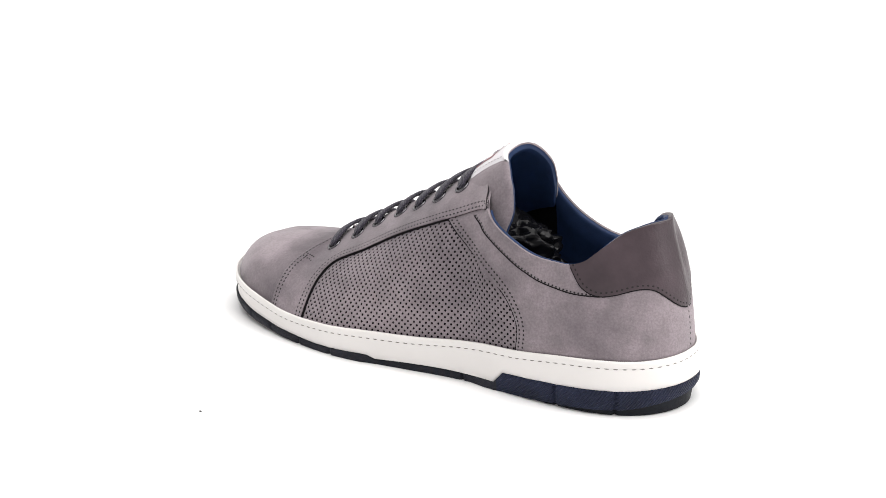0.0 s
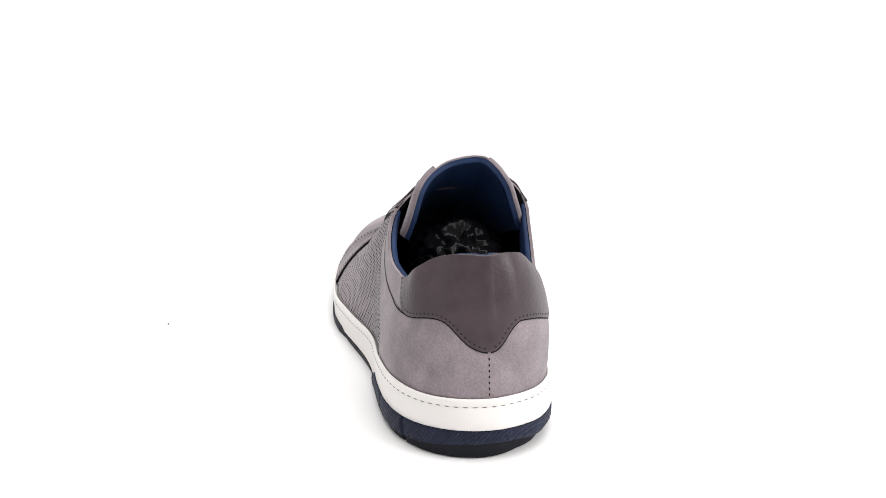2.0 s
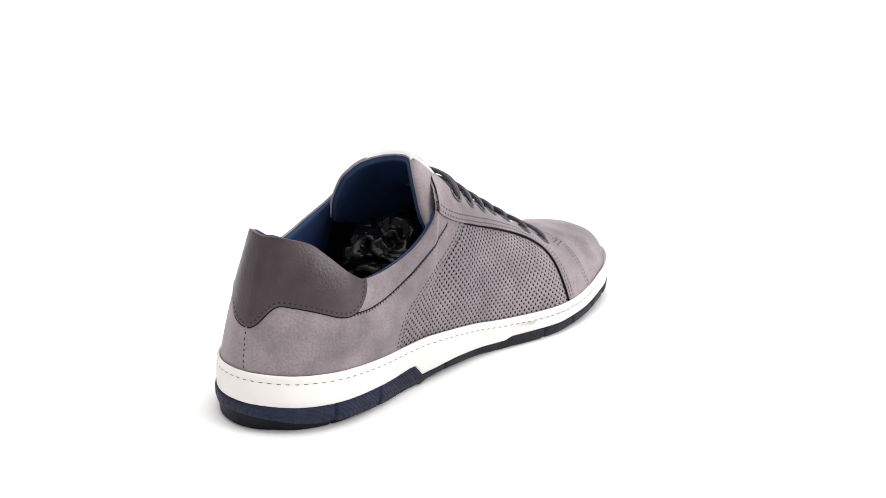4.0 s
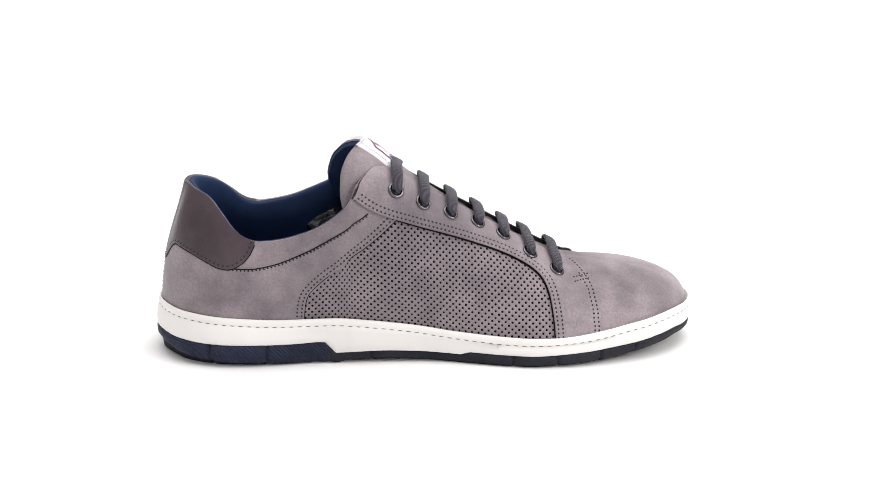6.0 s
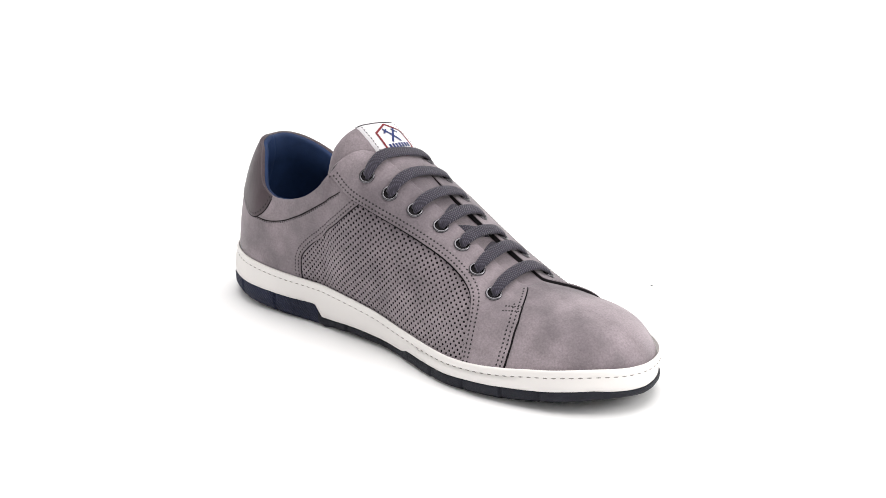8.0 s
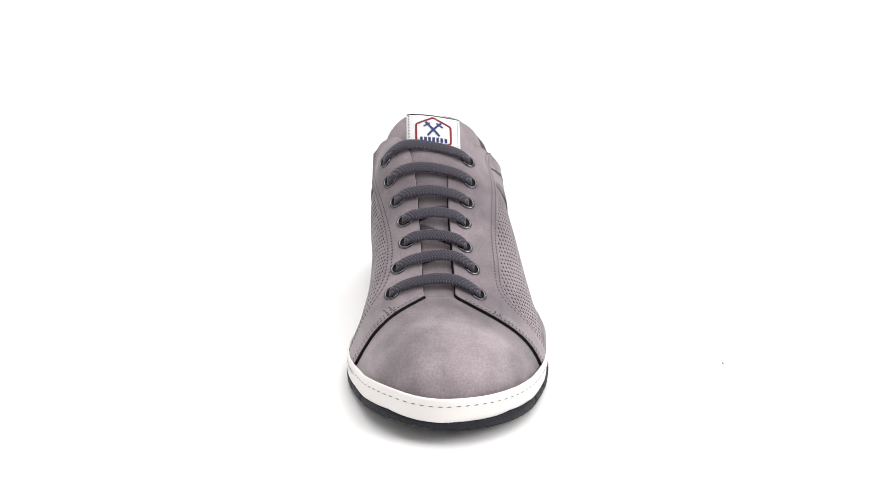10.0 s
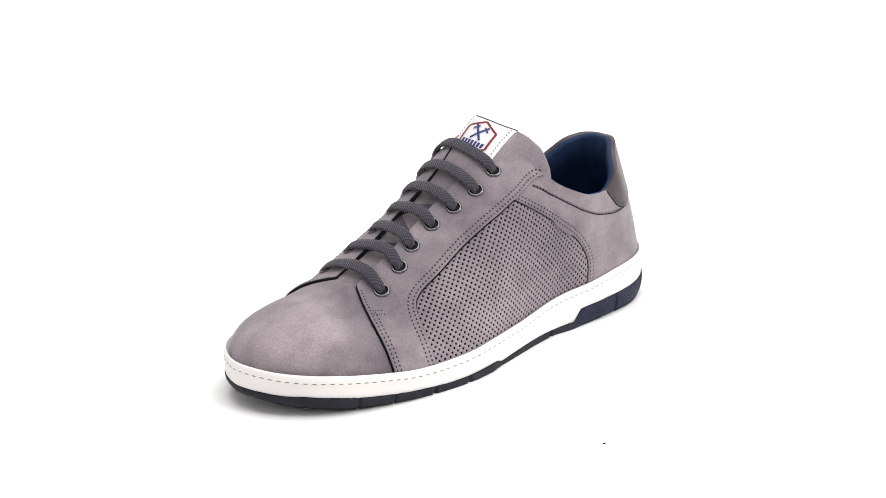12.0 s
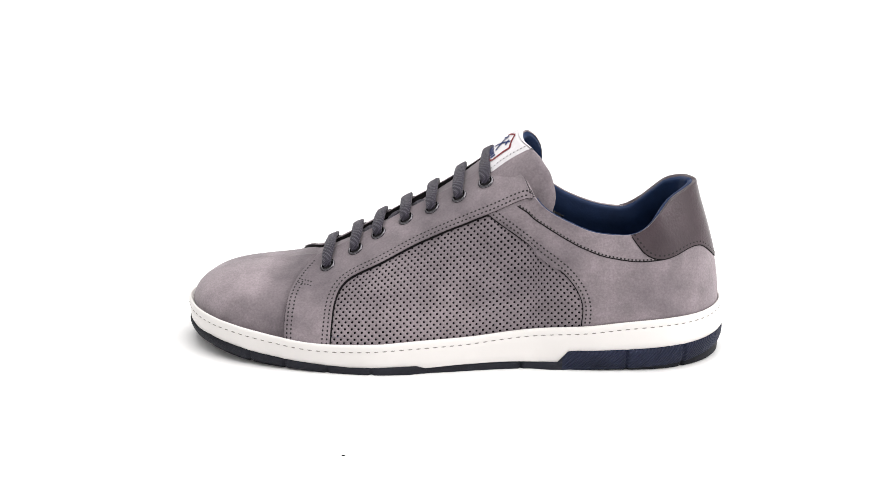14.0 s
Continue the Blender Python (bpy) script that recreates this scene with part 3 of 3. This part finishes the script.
def sole_loop(count=700):
    """The outline of the foot, its outward normals, and which side each point is on."""
    s = np.linspace(0, LAST, count)
    a, b = border(FOOT, "outer", s), border(FOOT, "inner", s)[1:-1][::-1]
    p = np.concatenate([a, b])
    t = np.roll(p, -2, 0) - np.roll(p, 2, 0)
    n = np.column_stack([t[:, 1], -t[:, 0]])
    n = n / np.linalg.norm(n, axis=1, keepdims=True) * -1
    n = np.where(((p - p.mean(0)) * n).sum(1, keepdims=True) < 0, -n, n)
    for _ in range(6):
        n = (np.roll(n, 1, 0) + n + np.roll(n, -1, 0)) / 3
    n = n / np.linalg.norm(n, axis=1, keepdims=True)
    return p, n, np.concatenate([np.ones(count), np.zeros(len(b))])


def sole(parent):
    p, n, outer = sole_loop()
    x = p[:, 0]
    spread = over(SPREAD, x) - np.where(outer > .5, .8 * np.clip((p[:, 1] + 2.5) / 20, 0, 1), 1.6 * np.clip(np.minimum((x + 95) / 25, (35 - x) / 25), 0, 1))
    top = sole_top(x, p[:, 1])
    shift = np.where(x < -20, 7, 4) * np.clip((p[:, 1] + 5) / 25, 0, 1)
    white = np.interp(x + shift, *np.array(WHITE_LOW).T) + sided(WHITE_LIFT, x, p[:, 1])
    # the arch is lifted off the ground on the inner side
    arch = np.clip(np.minimum((x + 66) / 12, (30 - x) / 40), 0, 1) * np.clip(-p[:, 1] / 20, 0, 1)
    spring = 1.2 * np.clip((x - 80) / 24, 0, 1) * np.clip(-p[:, 1] / 20, 0, 1)
    floor = over(SOLE_LOW, x) + spring + arch * np.maximum(0, white - 4.2)

    def ring(out, z):
        return np.column_stack([p + n * np.asarray(out).reshape(-1, 1), z + 0 * x])

    wob = np.array([noise.noise((q[0] * .03, q[1] * .03, 0)) for q in p]) * .35
    rings = [ring(-6, top - 4.2), ring(.9, top - 2.6), ring(1.25, top - .3), ring(1.4, top + .1 + wob), ring(1.9, top + .1 + wob), ring(2.5, top - .5),
             ring(2.75, top - 1.6), ring(2.65, top - 3.4), ring(2.45, top - 3.9), ring(2.7, top - 4.4),
             ring(2.9 * .5 + spread * .5, top * .6 + white * .4), ring(spread, top * .25 + white * .75), ring(spread - .1, white + .5),
             ring(spread - .5, white), ring(spread - 4, white - .1)]
    mid = part("midsole", [q for r in rings for q in r], quads(len(rings), len(p), wrap=True), RUBBER, parent,
               "off-white rubber cupsole with a stitched groove")
    line = ring(2.55, top - 3.9)
    line = np.vstack([line, line[:1]])
    normal = np.column_stack([np.vstack([n, n[:1]]), np.zeros(len(line))])
    part("sole_stitching", *stitches(line, normal, pitch=4.6, long=3.3, wide=.7, high=.3), PALE_THREAD, mid,
         "dashed stitching round the sole")
    # outsole, with grooves across its wall
    cut = np.zeros(len(x))
    for g in GROOVES:
        cut = np.maximum(cut, np.clip(1.4 - np.abs(x + shift - g), 0, 1))
    wall = spread - 1.3 * cut - 1.6 * np.clip(np.minimum((x + 62) / 10, (14 - x) / 10), 0, 1)
    tall = np.maximum(white - floor, 2.0)
    wall = wall + .8 * np.clip(p[:, 1] / 20, 0, 1)
    tuck = 2.4 * np.clip(-p[:, 1] / 20, 0, 1)
    shape = [ring(wall - 1.2, white + .2), ring(wall - .2, white - .1), ring(wall + .15, white - .18 * tall),
             ring(wall - .1, white - .5 * tall), ring(wall - .9 - tuck * .6, floor + .24 * tall), ring(wall - 1.6 - tuck, floor + .2 * tall)]
    faces = quads(len(shape), len(p), wrap=True)
    verts = [q for r in shape for q in r]
    heel = [f for f in faces if np.mean([verts[i][0] + shift[i % len(p)] for i in f]) < -63]
    fore = [f for f in faces if np.mean([verts[i][0] + shift[i % len(p)] for i in f]) >= -63]
    part("heel_outsole", verts, heel, HEEL_RUBBER, parent, "navy textured rubber heel block")
    part("outsole", verts, fore, SOLE_RUBBER, parent, "thin slate rubber outsole with grooves")
    foot = np.maximum(over(TREAD_LOW, x) + spring, floor * arch)
    tread = [ring(wall - 1.5 - tuck, floor + .26 * tall), ring(wall - 2.0 - tuck * 1.4, foot + .7), ring(wall - 2.9 - tuck * 1.4, foot), ring(-22, foot)]
    tf = quads(len(tread), len(p), wrap=True) + [tuple(3 * len(p) + i for i in range(len(p)))]
    part("tread", [q for r in tread for q in r], tf, TREAD_RUBBER, parent, "black rubber tread on the ground")


# ---------------------------------------------------------------- tongue, label, laces
HALF = [(0, 12), (.35, 18), (.6, 24), (.83, 31), (1, 34)]
ARCH = [(0, 0), (.25, .016), (.44, .058), (.575, .137), (.69, .25), (.8, .42), (.875, .63), (.94, .82), (1, 1)]
TILT = [(0, 0), (.25, 1.2), (.43, 1.8), (.6, 1.3), (.8, .6), (1, .6)]
DROOP = [(0, 4), (.35, 12), (.6, 21), (.83, 31.5), (1, 38)]


FLARE = [(0, 0), (.3, .8), (.42, 2.4), (.63, 7.5), (.8, 10.5), (.9, 10.5), (1, 7.5)]
OUTER_FLARE = [(-1, 0), (.3, 0), (.45, 1.6), (.6, 2), (.72, 3), (.82, 5.5), (.92, 8), (1, 8)]
SINK = [(0, 0), (.12, 3), (.3, 5.5), (.6, 5.5), (.8, 3), (.92, 0), (1, 0)]


def tongue_at(u, w, off=0.0):
    u, w = np.broadcast_arrays(np.asarray(u, float), np.asarray(w, float))

    def at(u, w):
        x = 74 - 119 * u - (over(FLARE, np.abs(w)) + over(OUTER_FLARE, w)) * np.clip(u, 0, 1.05)**4
        y = -1 - 4 * u + over(HALF, u) * w
        z = 49 + 70.5 * u - over(SINK, u) - over(DROOP, u) * over(ARCH, np.abs(w))
        z = z + 1.6 * np.clip(u, 0, 1.05)**6 - np.sign(w) * over(TILT, np.abs(w)) * np.clip(u, 0, 1.05)**3
        return np.stack([x, y, z], -1)

    du, dw = at(u + .01, w) - at(u - .01, w), at(u, w + .01) - at(u, w - .01)
    n = np.cross(dw, du)
    n = n / (np.linalg.norm(n, axis=-1, keepdims=True) + 1e-9)
    n = np.where(n[..., 2:] < 0, -n, n)
    off = np.asarray(off, float)
    return at(u, w) + n * (off[..., None] if off.ndim else off)


def tongue(parent):
    w = np.linspace(-1, 1, 61)
    u = np.concatenate([np.linspace(0, .97, 60), [.985, .994, 1.0, 1.003, 1.002]])
    off = np.concatenate([np.zeros(61), [-.3, -1.0, -2.0, -3.0]])[:, None] + 0 * w[None]
    ob = part("tongue", tongue_at(u[:, None], w[None], off).reshape(-1, 3), quads(len(u), 61), SUEDE, parent,
              "padded grey nubuck tongue")
    k = np.concatenate([np.linspace(0, .1, 8), np.linspace(.13, 1, 24)])
    turn = np.minimum(k / .1, 1)
    uu = 1.0 - .004 * turn - .8 * np.maximum(0, k - .1) / .9
    deep = -2.6 - 3.0 * np.sin(turn * math.pi / 2)
    part("tongue_lining", tongue_at(uu[:, None], w[None], deep[:, None] + 0 * w[None]).reshape(-1, 3), quads(len(k), 61), NAVY, ob,
         "navy leather tongue lining")
    return ob


def on_label(points, off):
    """Points in millimetres on the label (across, down from its top edge), laid on the tongue."""
    out = []
    for a, b in points:
        u = 0.998 - b / 138.0
        out.append(tongue_at(u, a / float(over(HALF, u)) , off))
    return out


def band(a, b, wide, off, m, name, parent, label="", thick=0.2):
    """A straight printed line on the label that follows its curve."""
    (ax, ay), (bx, by) = a, b
    d = math.hypot(bx - ax, by - ay)
    nx, ny = -(by - ay) / d * wide / 2, (bx - ax) / d * wide / 2
    top, n = [], 8
    for k in range(n + 1):
        x, y = ax + (bx - ax) * k / n, ay + (by - ay) * k / n
        top += on_label([(x + nx, y + ny)], off) + on_label([(x - nx, y - ny)], off)
    return part(name, top, quads(n + 1, 2), m, parent, label)


def tongue_label(parent):
    a, b = np.meshgrid(np.linspace(-15.8, 15.8, 25), np.linspace(0, 23, 21), indexing="ij")
    u = .998 - b / 138.0
    w = a / over(HALF, u)
    lift = np.full(a.shape, .7)
    lift[0], lift[-1], lift[:, 0], lift[:, -1] = -.2, -.2, -.2, -.2
    tag = part("label", tongue_at(u, w, lift).reshape(-1, 3), quads(25, 21), CLOTH, parent,
               "white woven label with a red hexagon and blue emblem")
    # it folds over the tongue's top edge
    fold = np.array([.998, 1.0, 1.002, 1.004, 1.0045])[None]
    w = np.linspace(-15.8, 15.8, 25)[:, None] / 34
    part("label_fold", tongue_at(fold + 0 * w, w, np.array([.7, .6, .2, -1.0, -2.2])[None] + 0 * w).reshape(-1, 3), quads(25, 5), CLOTH, tag)
    cx, cy, r = 0.0, 13.4, 11.2
    hexagon = [(cx + r * math.sin(k * math.pi / 3), cy - r * math.cos(k * math.pi / 3)) for k in range(6)]
    for k in range(6):
        band(hexagon[k], hexagon[(k + 1) % 6], 1.15, 1.0, RED, "emblem_edge", tag, "red hexagon edge")
    for f in (-1, 1):
        band((cx - 4.4 * f, cy - 7.5), (cx + 3.4 * f, cy + 1.8), 1.3, 1.05 + f * .04, BLUE, "emblem_blade", tag, "blue crossed emblem")
        band((cx - 5.4 * f, cy - 4.2), (cx - 1.8 * f, cy - 7.0), 1.0, 1.15 + f * .04, BLUE, "emblem_guard", tag)
    for k in range(7):
        x = -6.9 + k * 2.3
        band((x, cy + 5.6), (x, cy + 2.8), 1.5, 1.0, BLUE, "letter_bar", tag, "dark blue illegible lettering")
    band((-4.8, cy + 7.2), (4.8, cy + 7.2), 1.2, 1.0, BLUE, "letter_bar", tag, "small illegible line of lettering")
    for f in (-1, 1):
        line = np.array(on_label([(13.6 * f, d) for d in np.linspace(.5, 22.5, 20)], .72))
        part("label_stitching", *stitches(line, np.tile((.45, 0, .9), (20, 1)), pitch=2.2, long=1.1, wide=.9), THREAD, tag)
    return tag


def eyelet_place(side, k):
    s, v = locate(side, *EYELETS[side][k])
    return lifted(side, s, v, STAY_OFF), skin_normal(side, s, v), s, v


def eyelets(parent):
    for side in SIDES:
        for k in range(7):
            p, n, s, v = eyelet_place(side, k)
            t = np.cross(n, (0, 1, 0))
            t = t / np.linalg.norm(t)
            b = np.cross(n, t)
            verts = []
            for i in range(28):
                a = i * 2 * math.pi / 28
                for j in range(10):
                    c = j * 2 * math.pi / 10
                    r = 3.8 + .8 * math.cos(c)
                    verts.append(p + (t * math.cos(a) + b * math.sin(a)) * r + n * (.7 * math.sin(c) + .15))
            faces = [(i * 10 + j, ((i + 1) % 28) * 10 + j, ((i + 1) % 28) * 10 + (j + 1) % 10, i * 10 + (j + 1) % 10)
                     for i in range(28) for j in range(10)]
            ring = part("eyelet", verts, faces, STEEL, parent, "gunmetal ring eyelet")
            # no opening is cut: a flat black disc paints the shade inside the ring
            disc = [p + (t * math.cos(i * math.pi / 8) + b * math.sin(i * math.pi / 8)) * 3.4 + n * .12 for i in range(16)]
            part("eyelet_hole_shade", disc, [tuple(range(16))], EDGE_AND_SHADE, ring, "black disc painted as the shade inside the eyelet")


def ribbon(path, face, wide, thick, count=44):
    """A flat braid along a path, its flat side facing along face."""
    at = np.linspace(0, len(path) - 1, count)
    p, f = spline(path, at), spline(face, at)
    w = spline([[q] for q in wide], at)[:, 0]
    t = np.gradient(p, axis=0)
    t = t / np.linalg.norm(t, axis=1, keepdims=True)
    across = np.cross(t, f)
    across = across / np.linalg.norm(across, axis=1, keepdims=True)
    up = np.cross(across, t)
    ring = []
    for k in range(12):
        a = k * math.pi / 6
        c, d = math.cos(a), math.sin(a)
        ring.append((math.copysign(abs(c)**.55, c) / 2, math.copysign(abs(d)**.7, d) / 2))
    verts = [p[i] + across[i] * x * w[i] + up[i] * y * thick for i in range(count) for x, y in ring]
    faces = quads(count, 12, wrap=True) + [tuple(range(12)), tuple((count - 1) * 12 + k for k in range(12))]
    return verts, faces


def laces(parent):
    lace = new("lace")
    lace.parent = parent
    tagged(lace, "flat dark grey woven shoe lace")
    ends = []
    for k in range(7):
        a, na, sa, va = eyelet_place("outer", k)
        b, nb, sb, vb = eyelet_place("inner", k)
        ends.append((a, na, b, nb))
        ea, eb = lifted("outer", sa, 1.0, STAY_OFF + 2.2), lifted("inner", sb, 1.0, STAY_OFF + 2.2)
        ha, hb = lifted("outer", sa, (va + 1) / 2, STAY_OFF + 2.3), lifted("inner", sb, (vb + 1) / 2, STAY_OFF + 2.3)
        mid = (ea + eb) / 2 + (0, 0, 1.1)
        up = np.array((.5, 0, .86))
        path = [a - na * 1.5 + (b - a) * 0.0, a + na * 1.6 + (b - a) * .02, ha, ea, mid, eb, hb, b + nb * 1.6 + (a - b) * .02, b - nb * 1.5]
        face = [na * .3 + (b - a) * -.02, na, na, na * .5 + up * .5, up, nb * .5 + up * .5, nb, nb, nb * .3]
        part("lace_bar", *ribbon(path, face, [4.4, 5.4, 6.8, 7.2, 7.3, 7.2, 6.8, 5.4, 4.4], 2.2), LACE, lace)
    for k in range(6):
        a, na = ends[k][0], ends[k][1]
        b, nb = ends[k + 1][2], ends[k + 1][3]
        if k % 2:
            a, na, b, nb = ends[k][2], ends[k][3], ends[k + 1][0], ends[k + 1][1]
        up = np.array((.5, 0, .86))
        path = [a - na * 3.2, a * .7 + b * .3 - up * .2, (a + b) / 2 + up * .9, a * .3 + b * .7 - up * .2, b - nb * 3.2]
        part("lace_crossing", *ribbon(path, [up] * 5, [6, 6.2, 6.2, 6.2, 6], 1.5, 24), LACE, lace)
    return lace


def sneaker():
    shoe = tagged(new("sneaker"), "grey nubuck low sneaker with white cupsole and dark laces", "shoe")
    vamp(shoe)
    inner_shell(shoe)
    for side in SIDES:
        punched_panel(side, shoe)
        quarter(side, shoe)
        eyestay(side, shoe)
    heel_tab(shoe)
    collar_lining(shoe)
    insole(shoe)
    sole(shoe)
    tongue_label(tongue(shoe))
    eyelets(shoe)
    laces(shoe)
    return shoe


# ---------------------------------------------------------------- the studio
def sweep():
    """White paper: flat under the shoe, curving up into a wall behind it."""
    line = [(-3.0, 0)] + [(-3.0 + k * .25, 0) for k in range(1, 20)]
    line += [(1.75 + 1.2 * math.sin(a), 1.2 - 1.2 * math.cos(a)) for a in np.linspace(.1, math.pi / 2, 14)]
    line += [(2.95, 1.6), (2.95, 3.2)]
    verts = [(x, y, z) for y, z in line for x in np.linspace(-3.5, 3.5, 15)]
    return tagged(part("ground", verts, quads(len(line), 15), PAPER, None, unit=1.0), "seamless white studio paper, brightly lit", "studio backdrop", kind="structure")


def stuffing():
    """Crumpled black film pushed into the toe."""
    bm = bmesh.new()
    bmesh.ops.create_icosphere(bm, subdivisions=5, radius=1.0)
    for q in bm.verts:
        d = Vector(q.co)
        k = 1.12 + .16 * noise.noise(d * 2.1) - .45 * abs(noise.noise(d * 2.9 + Vector((3, 1, 2))))
        k -= .2 * abs(noise.noise(d * 5.6 + Vector((1, 5, 2)))) + .03 * abs(noise.noise(d * 15 + Vector((4, 1, 2))))
        q.co = Vector((-38 + 36 * d.x * k, -3 + 27 * d.y * k, 59 + 24 * d.z * k)) * .001
    data = bpy.data.meshes.new("stuffing")
    bm.to_mesh(data)
    bm.free()
    data.polygons.foreach_set("use_smooth", [True] * len(data.polygons))
    data.materials.append(PLASTIC)
    return tagged(new("crumpled_film", data), "crumpled glossy black plastic film stuffed inside the shoe", "packing")


def speck():
    verts = [(37.2 + .9 * math.cos(k * 1.05) * (1 + .4 * (k % 2)), 157.5 + .8 * math.sin(k * 1.05), 0.0) for k in range(6)]
    verts += [(37.2, 157.5, .5)]
    faces = [(k, (k + 1) % 6, 6) for k in range(6)] + [tuple(range(6))]
    return tagged(part("speck", verts, faces, EDGE_AND_SHADE, None), "tiny dark speck of dust on the white table", "dust")


sweep()
SHOE, FILM, SPECK = sneaker(), stuffing(), speck()


def motions():
    turn = [(k * .25, pose(0, 0, 0, 0, 0, -19.78 - 23.37 * (k * .25 - 7))) for k in range(57)]
    walk(SHOE, turn)
    walk(FILM, turn)
    walk(SPECK, turn)


motions()
